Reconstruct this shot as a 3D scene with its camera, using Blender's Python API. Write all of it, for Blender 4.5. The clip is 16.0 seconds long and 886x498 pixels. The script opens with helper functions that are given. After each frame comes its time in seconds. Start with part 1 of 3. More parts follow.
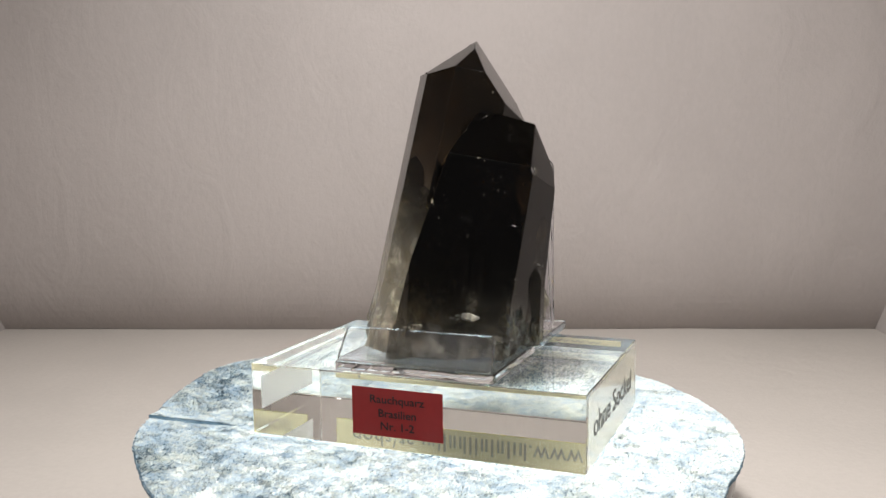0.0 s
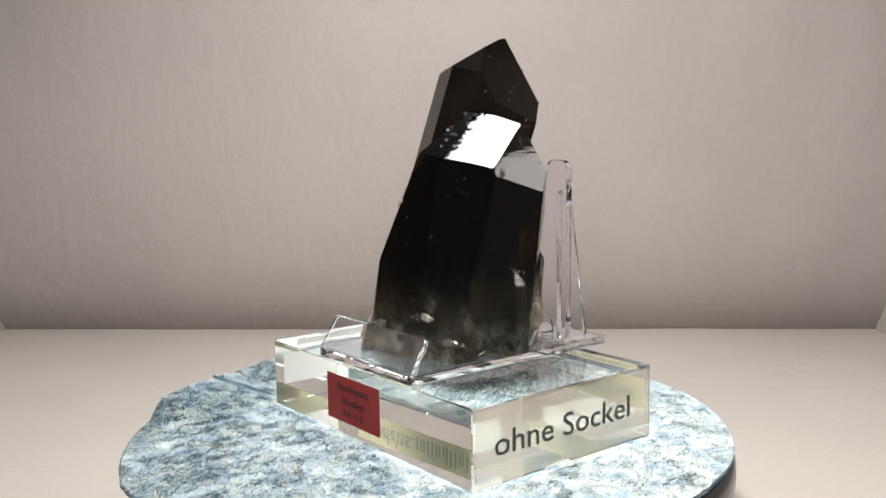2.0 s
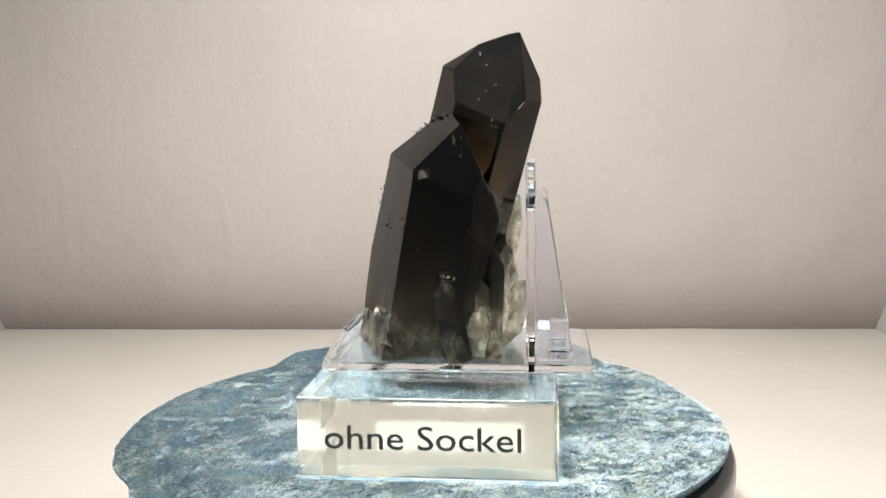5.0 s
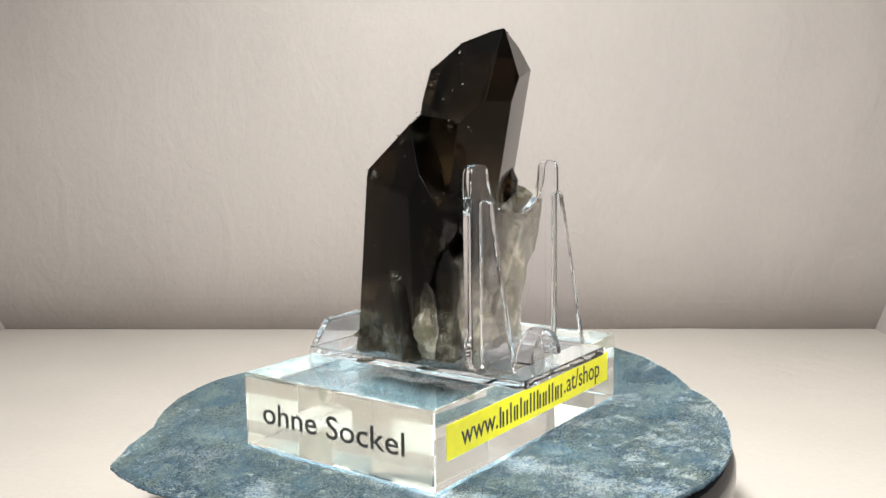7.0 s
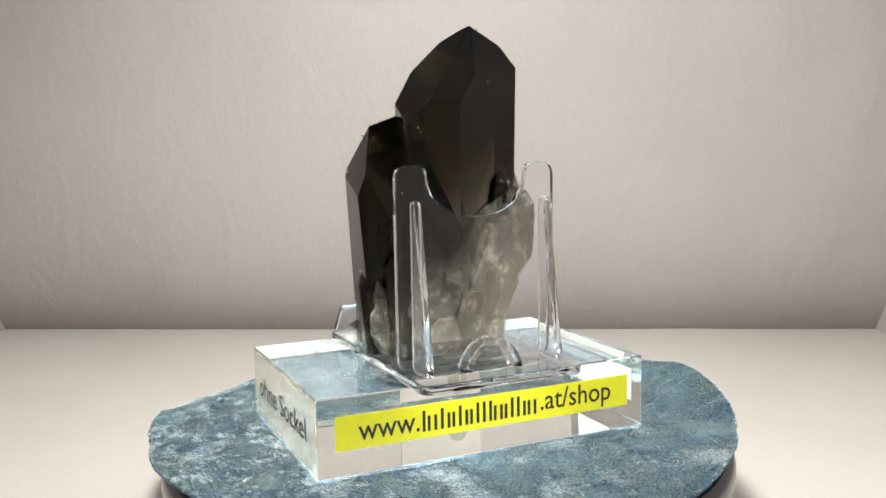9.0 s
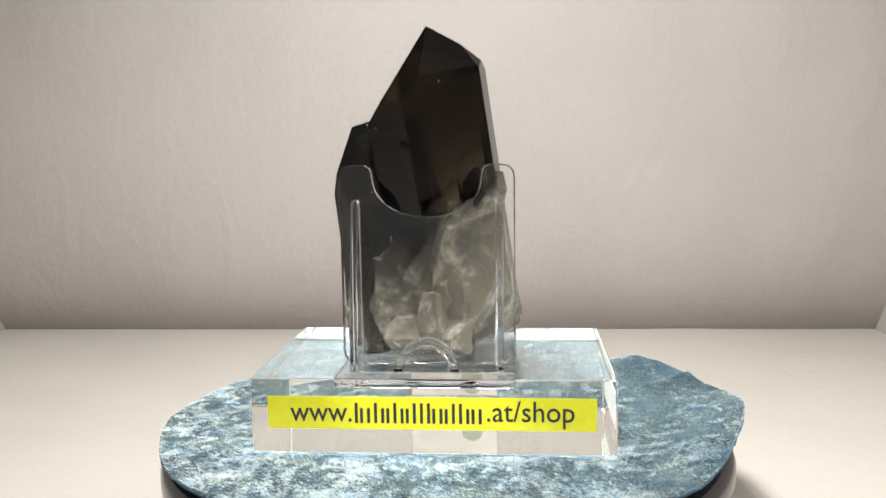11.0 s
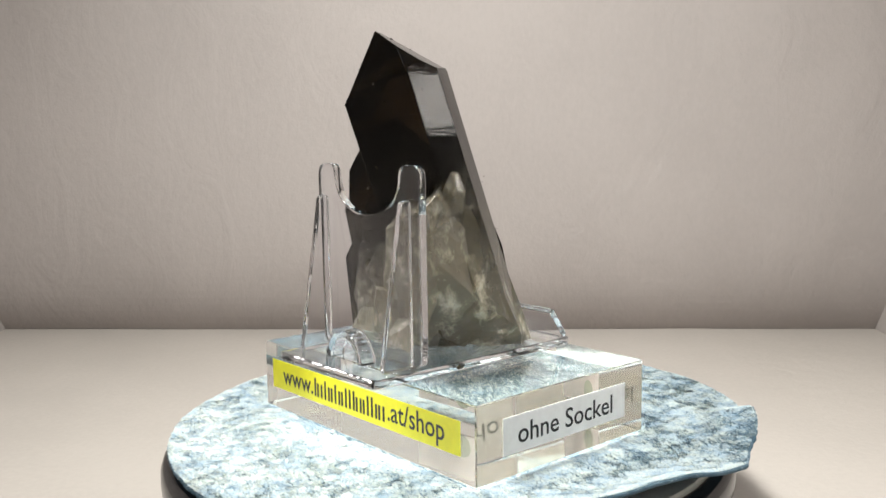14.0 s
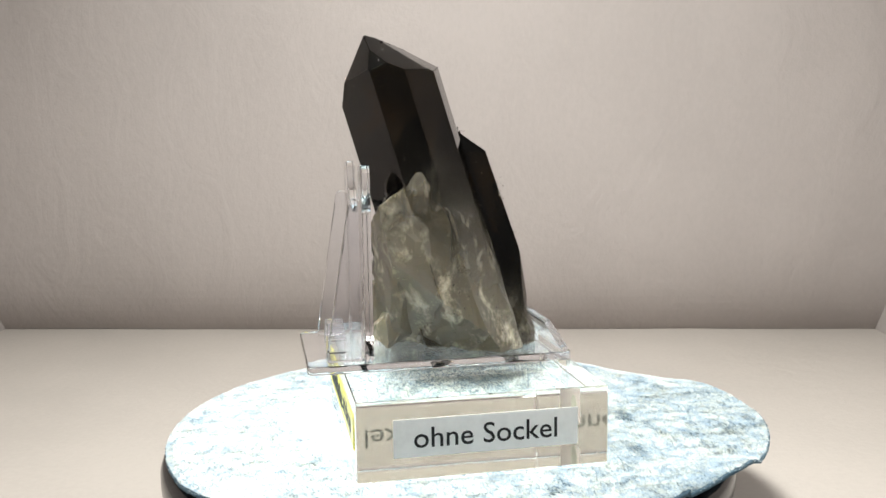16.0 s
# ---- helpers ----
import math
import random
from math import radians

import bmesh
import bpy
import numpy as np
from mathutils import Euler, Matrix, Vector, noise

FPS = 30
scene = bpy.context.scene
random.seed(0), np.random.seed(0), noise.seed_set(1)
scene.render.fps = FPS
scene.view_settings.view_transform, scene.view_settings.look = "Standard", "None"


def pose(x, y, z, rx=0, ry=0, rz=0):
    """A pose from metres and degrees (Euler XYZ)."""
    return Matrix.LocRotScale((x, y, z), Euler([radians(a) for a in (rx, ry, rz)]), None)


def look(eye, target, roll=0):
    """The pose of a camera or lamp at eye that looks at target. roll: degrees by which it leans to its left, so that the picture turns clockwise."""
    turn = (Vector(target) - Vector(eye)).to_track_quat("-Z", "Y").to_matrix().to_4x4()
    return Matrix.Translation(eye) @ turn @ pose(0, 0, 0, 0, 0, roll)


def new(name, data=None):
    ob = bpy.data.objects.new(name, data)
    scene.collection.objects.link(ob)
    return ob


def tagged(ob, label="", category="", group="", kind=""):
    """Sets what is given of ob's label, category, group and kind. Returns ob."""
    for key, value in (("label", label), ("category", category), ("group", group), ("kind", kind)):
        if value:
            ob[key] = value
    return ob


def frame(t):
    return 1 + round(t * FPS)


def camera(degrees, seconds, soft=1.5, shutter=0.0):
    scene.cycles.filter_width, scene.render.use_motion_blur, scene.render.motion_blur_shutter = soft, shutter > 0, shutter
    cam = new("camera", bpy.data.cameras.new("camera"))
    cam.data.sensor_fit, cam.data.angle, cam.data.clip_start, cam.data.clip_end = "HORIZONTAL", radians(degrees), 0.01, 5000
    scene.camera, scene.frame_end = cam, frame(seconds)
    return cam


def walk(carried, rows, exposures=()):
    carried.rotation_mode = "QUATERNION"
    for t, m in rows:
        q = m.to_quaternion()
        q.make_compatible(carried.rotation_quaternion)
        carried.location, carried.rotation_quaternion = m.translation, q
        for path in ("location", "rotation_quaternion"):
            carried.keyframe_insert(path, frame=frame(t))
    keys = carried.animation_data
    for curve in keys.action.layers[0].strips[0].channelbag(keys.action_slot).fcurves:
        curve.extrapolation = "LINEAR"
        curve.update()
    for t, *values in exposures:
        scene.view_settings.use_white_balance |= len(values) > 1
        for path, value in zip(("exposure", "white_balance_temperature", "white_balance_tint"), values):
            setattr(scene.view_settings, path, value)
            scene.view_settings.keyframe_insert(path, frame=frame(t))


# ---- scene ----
cam = camera(51.8, 16.0, soft=1.5)
scene.cycles.max_bounces, scene.cycles.glossy_bounces, scene.cycles.transmission_bounces = 24, 16, 24
EYE = (0.0, -0.3277, 0.1043)
AIM = (-0.00226, 0.66445, -0.0209)
walk(cam, [(0.0, look(EYE, AIM, -0.84)), (16.0, look(EYE, AIM, -0.84))],
     exposures=[(0.0, -0.57, 6500, 15), (0.5, -0.49, 6500, 15), (1.5, -0.45, 6500, 15), (2.0, -0.44, 6500, 14), (2.5, -0.32, 6500, 13), (3.0, -0.14, 6500, 12), (3.5, 0.01, 6500, 11),
                (4.2, 0.03, 6500, 11), (6.5, -0.05, 6450, 10), (7.0, -0.03, 6450, 10), (8.0, -0.22, 6400, 10), (9.0, -0.13, 6400, 10), (11.5, -0.05, 6450, 10), (12.5, -0.04, 6500, 10), (13.0, -0.06, 6500, 10),
                (13.5, -0.33, 6500, 11), (15.0, -0.33, 6500, 11), (16.0, -0.27, 6500, 11)])

# ---- light: a white photo tent open to an unseen room, with a lamp in its top and a small one at one side ----
world = bpy.data.worlds.new("room_fill")
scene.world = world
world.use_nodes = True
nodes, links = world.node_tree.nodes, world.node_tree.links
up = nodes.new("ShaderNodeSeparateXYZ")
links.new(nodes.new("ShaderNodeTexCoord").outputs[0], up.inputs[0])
# added glow for the unseen room, brighter upwards to lift the labels
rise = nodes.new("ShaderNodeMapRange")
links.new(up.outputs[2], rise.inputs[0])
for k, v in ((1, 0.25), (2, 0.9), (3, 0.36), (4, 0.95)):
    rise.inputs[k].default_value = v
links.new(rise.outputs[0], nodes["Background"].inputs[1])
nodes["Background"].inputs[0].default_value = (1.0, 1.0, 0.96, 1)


def area(name, m, sx, sy, watts, colour):
    data = bpy.data.lights.new(name, "AREA")
    data.shape, data.size, data.size_y, data.energy, data.color = "RECTANGLE", sx, sy, watts, colour
    ob = new(name, data)
    ob.matrix_basis = m
    return ob


area("top_lamp", look((-0.059, -0.040, 0.50), (0.024, 0.025, 0.0)), 0.142, 0.13, 3.3, (1.0, 0.99, 0.93)).data.spread = radians(130)
area("right_lamp", look((0.245, -0.092, 0.165), (0.0, 0.0, 0.10)), 0.115, 0.036, 0.29, (1.0, 0.98, 0.94))


# ---- materials ----
class Mat:
    """A node material with short calls for its nodes."""

    def __init__(self, name):
        self.m = bpy.data.materials.new(name)
        self.m.use_nodes = True
        self.t = self.m.node_tree
        self.b = self.t.nodes["Principled BSDF"]
        self.out = self.t.nodes["Material Output"]

    def put(self, sock, v):
        if hasattr(v, "is_linked"):
            self.t.links.new(v, sock)
        elif isinstance(v, tuple) and len(v) == 3 and sock.type == "RGBA":
            sock.default_value = (*v, 1)
        else:
            sock.default_value = v

    def set(self, **kw):
        for k, v in kw.items():
            self.put(self.b.inputs[k.replace("_", " ")], v)
        return self

    def node(self, kind, out=0, ins=None, **props):
        n = self.t.nodes.new(kind)
        for k, v in props.items():
            setattr(n, k, v) if k else None
        for k, v in (ins or {}).items():
            self.put(n.inputs[k], v)
        return n.outputs[out]

    def coords(self):
        return self.node("ShaderNodeTexCoord", 3)

    def noise(self, scale, detail=4.0, rough=0.55, vec=None, out=0, distort=0.0):
        return self.node("ShaderNodeTexNoise", out, {"Vector": vec or self.coords(), "Scale": scale, "Detail": detail,
                                                     "Roughness": rough, "Distortion": distort})

    def scaled(self, s):
        return self.node("ShaderNodeMapping", 0, {"Vector": self.coords(), "Scale": s})

    def ramp(self, fac, stops):
        n = self.t.nodes.new("ShaderNodeValToRGB")
        self.put(n.inputs[0], fac)
        el = n.color_ramp.elements
        while len(el) < len(stops):
            el.new(0.5)
        for e, (p, c) in zip(el, stops):
            e.position, e.color = p, (*(c if isinstance(c, tuple) else (c, c, c)), 1)
        return n.outputs[0]

    def math(self, op, a, b=0.0, clamp=False):
        return self.node("ShaderNodeMath", 0, {0: a, 1: b}, operation=op, use_clamp=clamp)

    def range(self, v, a, b, c=0.0, d=1.0):
        return self.node("ShaderNodeMapRange", 0, {0: v, 1: a, 2: b, 3: c, 4: d}, interpolation_type="SMOOTHSTEP")

    def mix(self, f, a, b):
        n = self.t.nodes.new("ShaderNodeMix")
        n.data_type = "RGBA"
        for i, v in ((0, f), (6, a), (7, b)):
            self.put(n.inputs[i], v)
        return n.outputs[2]

    def bump(self, height, strength, distance):
        return self.node("ShaderNodeBump", 0, {"Height": height, "Strength": strength, "Distance": distance})

    def z(self):
        s = self.t.nodes.new("ShaderNodeSeparateXYZ")
        self.put(s.inputs[0], self.coords())
        return s.outputs[2]


def fabric_material(name, colour, folds):
    m = Mat(name)
    weave = m.noise(900, 2)
    slub = m.noise(1.0, 5, 0.6, m.scaled((330, 330, 210)))
    wide = m.noise(1.0, 4, 0.5, m.scaled((34, 34, 17)), distort=1.5)
    tone = m.noise(9, 3)
    dark = tuple(c * 0.93 for c in colour)
    col = m.mix(m.range(m.math("ADD", m.math("MULTIPLY", tone, 0.6), m.math("MULTIPLY", slub, 0.4)), 0.35, 0.65), dark, colour)
    h = m.math("ADD", m.math("MULTIPLY", slub, 0.25), m.math("ADD", m.math("MULTIPLY", wide, folds), m.math("MULTIPLY", weave, 0.1)))
    m.set(Base_Color=col, Roughness=0.95, Normal=m.bump(h, 0.6, 0.0017))
    m.b.inputs["Specular IOR Level"].default_value = 0.1
    return m.m


def velvet_ground_material():
    m = Mat("velvet_ground")
    nap = m.noise(120, 5, 0.7)
    m.set(Base_Color=m.mix(m.range(nap, 0.36, 0.64), (0.06, 0.11, 0.15), (0.115, 0.18, 0.23)), Roughness=0.9,
          Normal=m.bump(m.noise(1500, 3), 0.5, 0.0006))
    m.b.inputs["Specular IOR Level"].default_value = 0.1
    return m.m


def velvet_pile_material():
    """Shiny blue fibres: coloured inside, white glints on their upper sides."""
    m = Mat("velvet_pile")
    wide = m.noise(85, 4, 0.65, distort=0.5)
    nap = m.noise(1.0, 6, 0.85, m.scaled((230, 340, 230)), distort=0.4)
    fibre = m.node("ShaderNodeNewGeometry", 8)
    tone = m.math("ADD", m.math("ADD", m.math("MULTIPLY", nap, 0.55), m.math("MULTIPLY", wide, 0.31)), m.math("MULTIPLY", fibre, 0.14))
    col = m.mix(m.range(tone, 0.41, 0.59), (0.295, 0.45, 0.60), (0.62, 0.70, 0.695))
    m.set(Base_Color=col, Roughness=0.8)
    m.b.inputs["Specular IOR Level"].default_value = 0.2
    glint = m.t.nodes.new("ShaderNodeBsdfGlossy")
    m.put(glint.inputs["Color"], (0.84, 0.855, 0.77))
    m.put(glint.inputs["Roughness"], 0.62)
    mixer = m.t.nodes.new("ShaderNodeMixShader")
    m.put(mixer.inputs[0], m.range(tone, 0.41, 0.59, 0.16, 0.47))
    m.put(mixer.inputs[1], m.b.outputs[0])
    m.put(mixer.inputs[2], glint.outputs[0])
    m.put(m.out.inputs[0], mixer.outputs[0])
    return m.m


def acrylic_material(name, tint, scratch=0.02, gloss=1.0):
    m = Mat(name)
    m.put(m.b.inputs["Specular Tint"], (gloss, gloss, gloss))
    m.set(Base_Color=tint, IOR=1.49, Transmission_Weight=1.0, Roughness=m.range(m.noise(140, 4), 0.55, 0.8, 0.0, scratch))
    return m.m


def film_material():
    """Clear printable film: lets the block show through, a little milky, with a satin sheen."""
    m = Mat("clear_film")
    m.set(Base_Color=(0.97, 0.97, 0.93), IOR=1.49, Transmission_Weight=1.0, Roughness=m.range(m.noise(160, 3), 0.3, 0.7, 0.06, 0.14))
    haze = m.t.nodes.new("ShaderNodeBsdfTranslucent")
    m.put(haze.inputs[0], (0.80, 0.78, 0.66))
    front = m.t.nodes.new("ShaderNodeBsdfDiffuse")
    m.put(front.inputs[0], (0.80, 0.78, 0.68))
    both, mixer = m.t.nodes.new("ShaderNodeMixShader"), m.t.nodes.new("ShaderNodeMixShader")
    m.put(both.inputs[0], 0.55)
    m.put(both.inputs[1], haze.outputs[0])
    m.put(both.inputs[2], front.outputs[0])
    m.put(mixer.inputs[0], 0.13)
    m.put(mixer.inputs[1], m.b.outputs[0])
    m.put(mixer.inputs[2], both.outputs[0])
    m.put(m.out.inputs[0], mixer.outputs[0])
    return m.m


def quartz_material(name, top, low, low_z, high_z, veil, solid=0.0, root=0.0, side=0.0):
    """Smoky quartz: tinted, glassy, milkier towards the root, with veils and pits."""
    m = Mat(name)
    drift = m.math("MULTIPLY", m.math("SUBTRACT", m.noise(60, 4), 0.5), 0.03)
    across = m.t.nodes.new("ShaderNodeSeparateXYZ")
    m.put(across.inputs[0], m.coords())
    height = m.math("ADD", m.z(), m.math("MULTIPLY", across.outputs[0], side))
    h = m.range(m.math("ADD", height, drift), low_z, high_z)
    cloud = m.noise(1.0, 6, 0.65, m.scaled((120, 120, 90)), distort=0.3)
    deep = m.mix(m.range(m.noise(38, 3), 0.44, 0.68), top, tuple(min(c * k, 0.85) for c, k in zip(top, (2.7, 2.2, 1.7))))
    col = m.mix(h, low, deep)
    wisps = m.math("MULTIPLY", m.range(cloud, 0.48, 0.75), m.range(h, 0.0, 1.0, veil, 0.02))
    pits = m.range(m.noise(620, 3), 0.66, 0.71, 0.0, 0.7)
    wisps = m.math("ADD", m.math("ADD", wisps, solid), m.range(h, 0.0, 1.0, root, 0.0))
    fac = m.math("ADD", wisps, m.math("MULTIPLY", pits, m.range(cloud, 0.54, 0.66)), True)
    ridge = m.noise(1.0, 3, 0.5, m.scaled((70, 70, 420)))
    rough = m.range(m.noise(45, 5), 0.35, 0.75, 0.01, 0.11)
    relief = m.bump(m.math("ADD", ridge, m.math("MULTIPLY", pits, -1.2)), 0.04, 0.001)
    m.put(m.b.inputs["Specular Tint"], (0.28, 0.27, 0.26))
    m.set(Base_Color=col, IOR=1.54, Transmission_Weight=1.0, Roughness=rough, Normal=relief)
    milky = m.t.nodes.new("ShaderNodeBsdfPrincipled")
    m.put(milky.inputs["Base Color"], m.mix(m.range(pits, 0.1, 0.4), m.mix(h, (0.85, 0.80, 0.65), (0.05, 0.043, 0.036)), (0.5, 0.47, 0.4)))
    m.put(milky.inputs["Roughness"], 0.4)
    m.put(milky.inputs["Subsurface Weight"], 0.6)
    m.put(milky.inputs["Subsurface Radius"], (1.0, 0.9, 0.7))
    m.put(milky.inputs["Subsurface Scale"], 0.006)
    m.put(milky.inputs["Normal"], m.bump(cloud, 0.22, 0.002))
    mixer = m.t.nodes.new("ShaderNodeMixShader")
    m.put(mixer.inputs[0], fac)
    m.put(mixer.inputs[1], m.b.outputs[0])
    m.put(mixer.inputs[2], milky.outputs[0])
    m.put(m.out.inputs[0], mixer.outputs[0])
    return m.m


def paper_material(name, colour, gloss=0.35, thin=0.0):
    m = Mat(name)
    n = m.noise(300, 4)
    col = m.mix(m.range(n, 0.3, 0.7), tuple(c * 0.93 for c in colour), colour)
    m.set(Base_Color=col, Roughness=gloss, Normal=m.bump(m.noise(1200, 2), 0.05, 0.0002))
    if thin:
        through_light = m.t.nodes.new("ShaderNodeBsdfTranslucent")
        m.put(through_light.inputs[0], col)
        mixer = m.t.nodes.new("ShaderNodeMixShader")
        m.put(mixer.inputs[0], thin)
        m.put(mixer.inputs[1], m.b.outputs[0])
        m.put(mixer.inputs[2], through_light.outputs[0])
        m.put(m.out.inputs[0], mixer.outputs[0])
    return m.m


WALL_FABRIC = fabric_material("tent_fabric", (0.456, 0.420, 0.404), 1.0)
TABLE_FABRIC = fabric_material("table_fabric", (0.436, 0.406, 0.376), 0.5)
VELVET = velvet_ground_material()
PILE = velvet_pile_material()
BLOCK_ACRYLIC = acrylic_material("block_acrylic", (0.975, 0.975, 0.93), 0.03)
FILM = film_material()
STAND_ACRYLIC = acrylic_material("stand_acrylic", (0.965, 0.965, 0.99), 0.10, 0.7)
SMOKY = quartz_material("smoky_quartz", (0.0085, 0.0056, 0.0026), (0.62, 0.56, 0.43), 0.022, 0.100, 0.5, 0.012, 0.13, 0.8)
SMOKY_ROOT = quartz_material("smoky_root", (0.02, 0.014, 0.008), (0.66, 0.61, 0.48), 0.028, 0.100, 0.7, 0.04, 0.2, 0.5)
SMOKY_DEEP = quartz_material("smoky_quartz_deep", (0.0100, 0.0068, 0.0032), (0.11, 0.088, 0.052), 0.020, 0.066, 0.22, 0.004, 0.05)
OLIVE = quartz_material("olive_quartz", (0.034, 0.025, 0.012), (0.10, 0.080, 0.046), 0.028, 0.070, 0.3, 0.025)
PALE = quartz_material("pale_quartz", (0.30, 0.23, 0.13), (0.93, 0.865, 0.68), 0.030, 0.150, 0.5, 0.12, 0.08)
RED_PAPER = paper_material("red_label", (0.33, 0.022, 0.02))
YELLOW_TAPE = paper_material("yellow_tape", (0.90, 0.835, 0.012), 0.3, 0.1)
WHITE_TAPE = paper_material("white_tape", (0.96, 0.965, 0.94), 0.3)
FAINT_INK = paper_material("show_through_ink", (0.36, 0.36, 0.31), 0.5)
TAPE_BACK = paper_material("tape_back", (0.72, 0.69, 0.46), 0.5)
BACKING = paper_material("label_backing", (0.82, 0.74, 0.69), 0.5, 0.3)
INK = paper_material("black_ink", (0.012, 0.012, 0.012), 0.45)
BLACK_PLASTIC = paper_material("black_plastic", (0.012, 0.012, 0.013), 0.18)
GLUE = paper_material("glue", (0.42, 0.42, 0.32), 0.4)
GREY_PLASTIC = paper_material("grey_plastic", (0.30, 0.28, 0.26), 0.3)
WHITE_PLASTIC = paper_material("white_plastic", (0.72, 0.70, 0.64), 0.4)


# ---- building helpers ----
def finish(name, bm, material, parent=None, label="", smooth=False):
    me = bpy.data.meshes.new(name)
    bmesh.ops.recalc_face_normals(bm, faces=bm.faces[:])
    bm.to_mesh(me)
    bm.free()
    me.materials.append(material)
    if smooth:
        for p in me.polygons:
            p.use_smooth = True
    ob = new(name, me)
    if parent:
        ob.parent = parent
    if label:
        ob["label"] = label
    return ob


def part(name, bm, material, parent, label="", smooth=False):
    return finish(name, bm, material, parent, label, smooth)


def box(x0, x1, y0, y1, z0, z1, bevel=0.0, segments=2):
    bm = bmesh.new()
    bmesh.ops.create_cube(bm, size=1)
    for v in bm.verts:
        v.co = Vector((x0 + (v.co.x + 0.5) * (x1 - x0), y0 + (v.co.y + 0.5) * (y1 - y0), z0 + (v.co.z + 0.5) * (z1 - z0)))
    if bevel:
        bmesh.ops.bevel(bm, geom=bm.edges[:], offset=bevel, segments=segments, affect="EDGES", profile=0.5)
    return bm


def extrude_outline(points, thick, m=None, bevel=0.0):
    """A flat plate with this outline in x and y, thick in z, placed by m."""
    bm = bmesh.new()
    f = bm.faces.new([bm.verts.new((x, y, -thick / 2)) for x, y in points])
    r = bmesh.ops.extrude_face_region(bm, geom=[f])
    bmesh.ops.translate(bm, verts=[v for v in r["geom"] if isinstance(v, bmesh.types.BMVert)], vec=(0, 0, thick))
    if bevel:
        edges = [e for e in bm.edges if abs(e.verts[0].co.z - e.verts[1].co.z) < 1e-7]
        bmesh.ops.bevel(bm, geom=edges, offset=bevel, segments=2, affect="EDGES", profile=0.5)
    if m is not None:
        bmesh.ops.transform(bm, matrix=m, verts=bm.verts[:])
    return bm


def rounded(points, r, n=5):
    """An outline with its corners rounded by r."""
    out = []
    k = len(points)
    for i in range(k):
        a, b, c = (Vector(points[(i + j) % k]) for j in (-1, 0, 1))
        u, w = (a - b), (c - b)
        d = min(r, u.length * 0.49, w.length * 0.49)
        p, s = b + u.normalized() * d, b + w.normalized() * d
        for j in range(n + 1):
            t = j / n
            out.append(tuple(p * (1 - t) ** 2 + b * 2 * t * (1 - t) + s * t ** 2))
    return out


def lettering(text, height, width, m, material, parent, name="lettering"):
    """Flat raised letters centred on m's origin, of that capital height, fitted to that width."""
    cu = bpy.data.curves.new("letters", "FONT")
    cu.body, cu.align_x, cu.align_y, cu.size, cu.extrude = text, "CENTER", "CENTER", height / 0.69, 0.00004
    cu.offset = 0.00004
    cu.resolution_u, cu.space_line = 3, 0.95
    ob = bpy.data.objects.new("letters", cu)
    scene.collection.objects.link(ob)
    me = bpy.data.meshes.new_from_object(ob.evaluated_get(bpy.context.evaluated_depsgraph_get()))
    bpy.data.objects.remove(ob)
    bm = bmesh.new()
    bm.from_mesh(me)
    xs = [v.co.x for v in bm.verts]
    ys = [v.co.y for v in bm.verts]
    s = width / (max(xs) - min(xs))
    cx, cy = (max(xs) + min(xs)) / 2, (max(ys) + min(ys)) / 2
    for v in bm.verts:
        v.co.x, v.co.y = (v.co.x - cx) * s, v.co.y - cy
    bmesh.ops.transform(bm, matrix=m, verts=bm.verts[:])
    return part(name, bm, material, parent)


def cut_solid(facets, lo, hi, bevel=0.0002, inset=0.0):
    """A convex crystal: a block cut by facets (compass angle and rise of the normal in degrees, distance in mm)."""
    bm = box(lo[0], hi[0], lo[1], hi[1], lo[2], hi[2])
    for az, el, off in facets:
        a, e = radians(az), radians(el)
        n = Vector((math.cos(a) * math.cos(e), math.sin(a) * math.cos(e), math.sin(e)))
        r = bmesh.ops.bisect_plane(bm, geom=bm.verts[:] + bm.edges[:] + bm.faces[:], plane_co=n * (off / 1000), plane_no=n, clear_outer=True)
        cut = [g for g in r["geom_cut"] if isinstance(g, bmesh.types.BMEdge)]
        if cut:
            bmesh.ops.contextual_create(bm, geom=cut)
    bmesh.ops.remove_doubles(bm, verts=bm.verts[:], dist=1e-5)
    if bevel:
        bmesh.ops.bevel(bm, geom=bm.edges[:], offset=bevel, segments=1, affect="EDGES", clamp_overlap=True)
    return bm


def roughen(bm, below, amount, seed, cuts=3, fine=320):
    """Breaks up the lower end of a crystal like a fracture."""
    bmesh.ops.triangulate(bm, faces=bm.faces[:])
    for k in range(cuts):
        edges = [e for e in bm.edges if min(v.co.z for v in e.verts) < below and e.calc_length() > 0.0022]
        if edges:
            bmesh.ops.subdivide_edges(bm, edges=edges, cuts=1)
            bmesh.ops.triangulate(bm, faces=bm.faces[:])
    for v in bm.verts:
        w = max(0.0, min(1.0, (below - v.co.z) / 0.008))
        if w:
            p = v.co * 90 + Vector((seed, 0, 0))
            v.co += w * amount * (noise.noise_vector(p) + 0.5 * noise.noise_vector(v.co * fine))
    return bm


# ---- the tent ----
YAW = -3.7
TABLE_Z = -0.034
BACK = pose(-0.0125, 0.3125, 0, 0, 0, YAW)


def setting(name, bm, material, m):
    bmesh.ops.transform(bm, matrix=m, verts=bm.verts[:])
    return tagged(finish(name, bm, material), kind="structure")


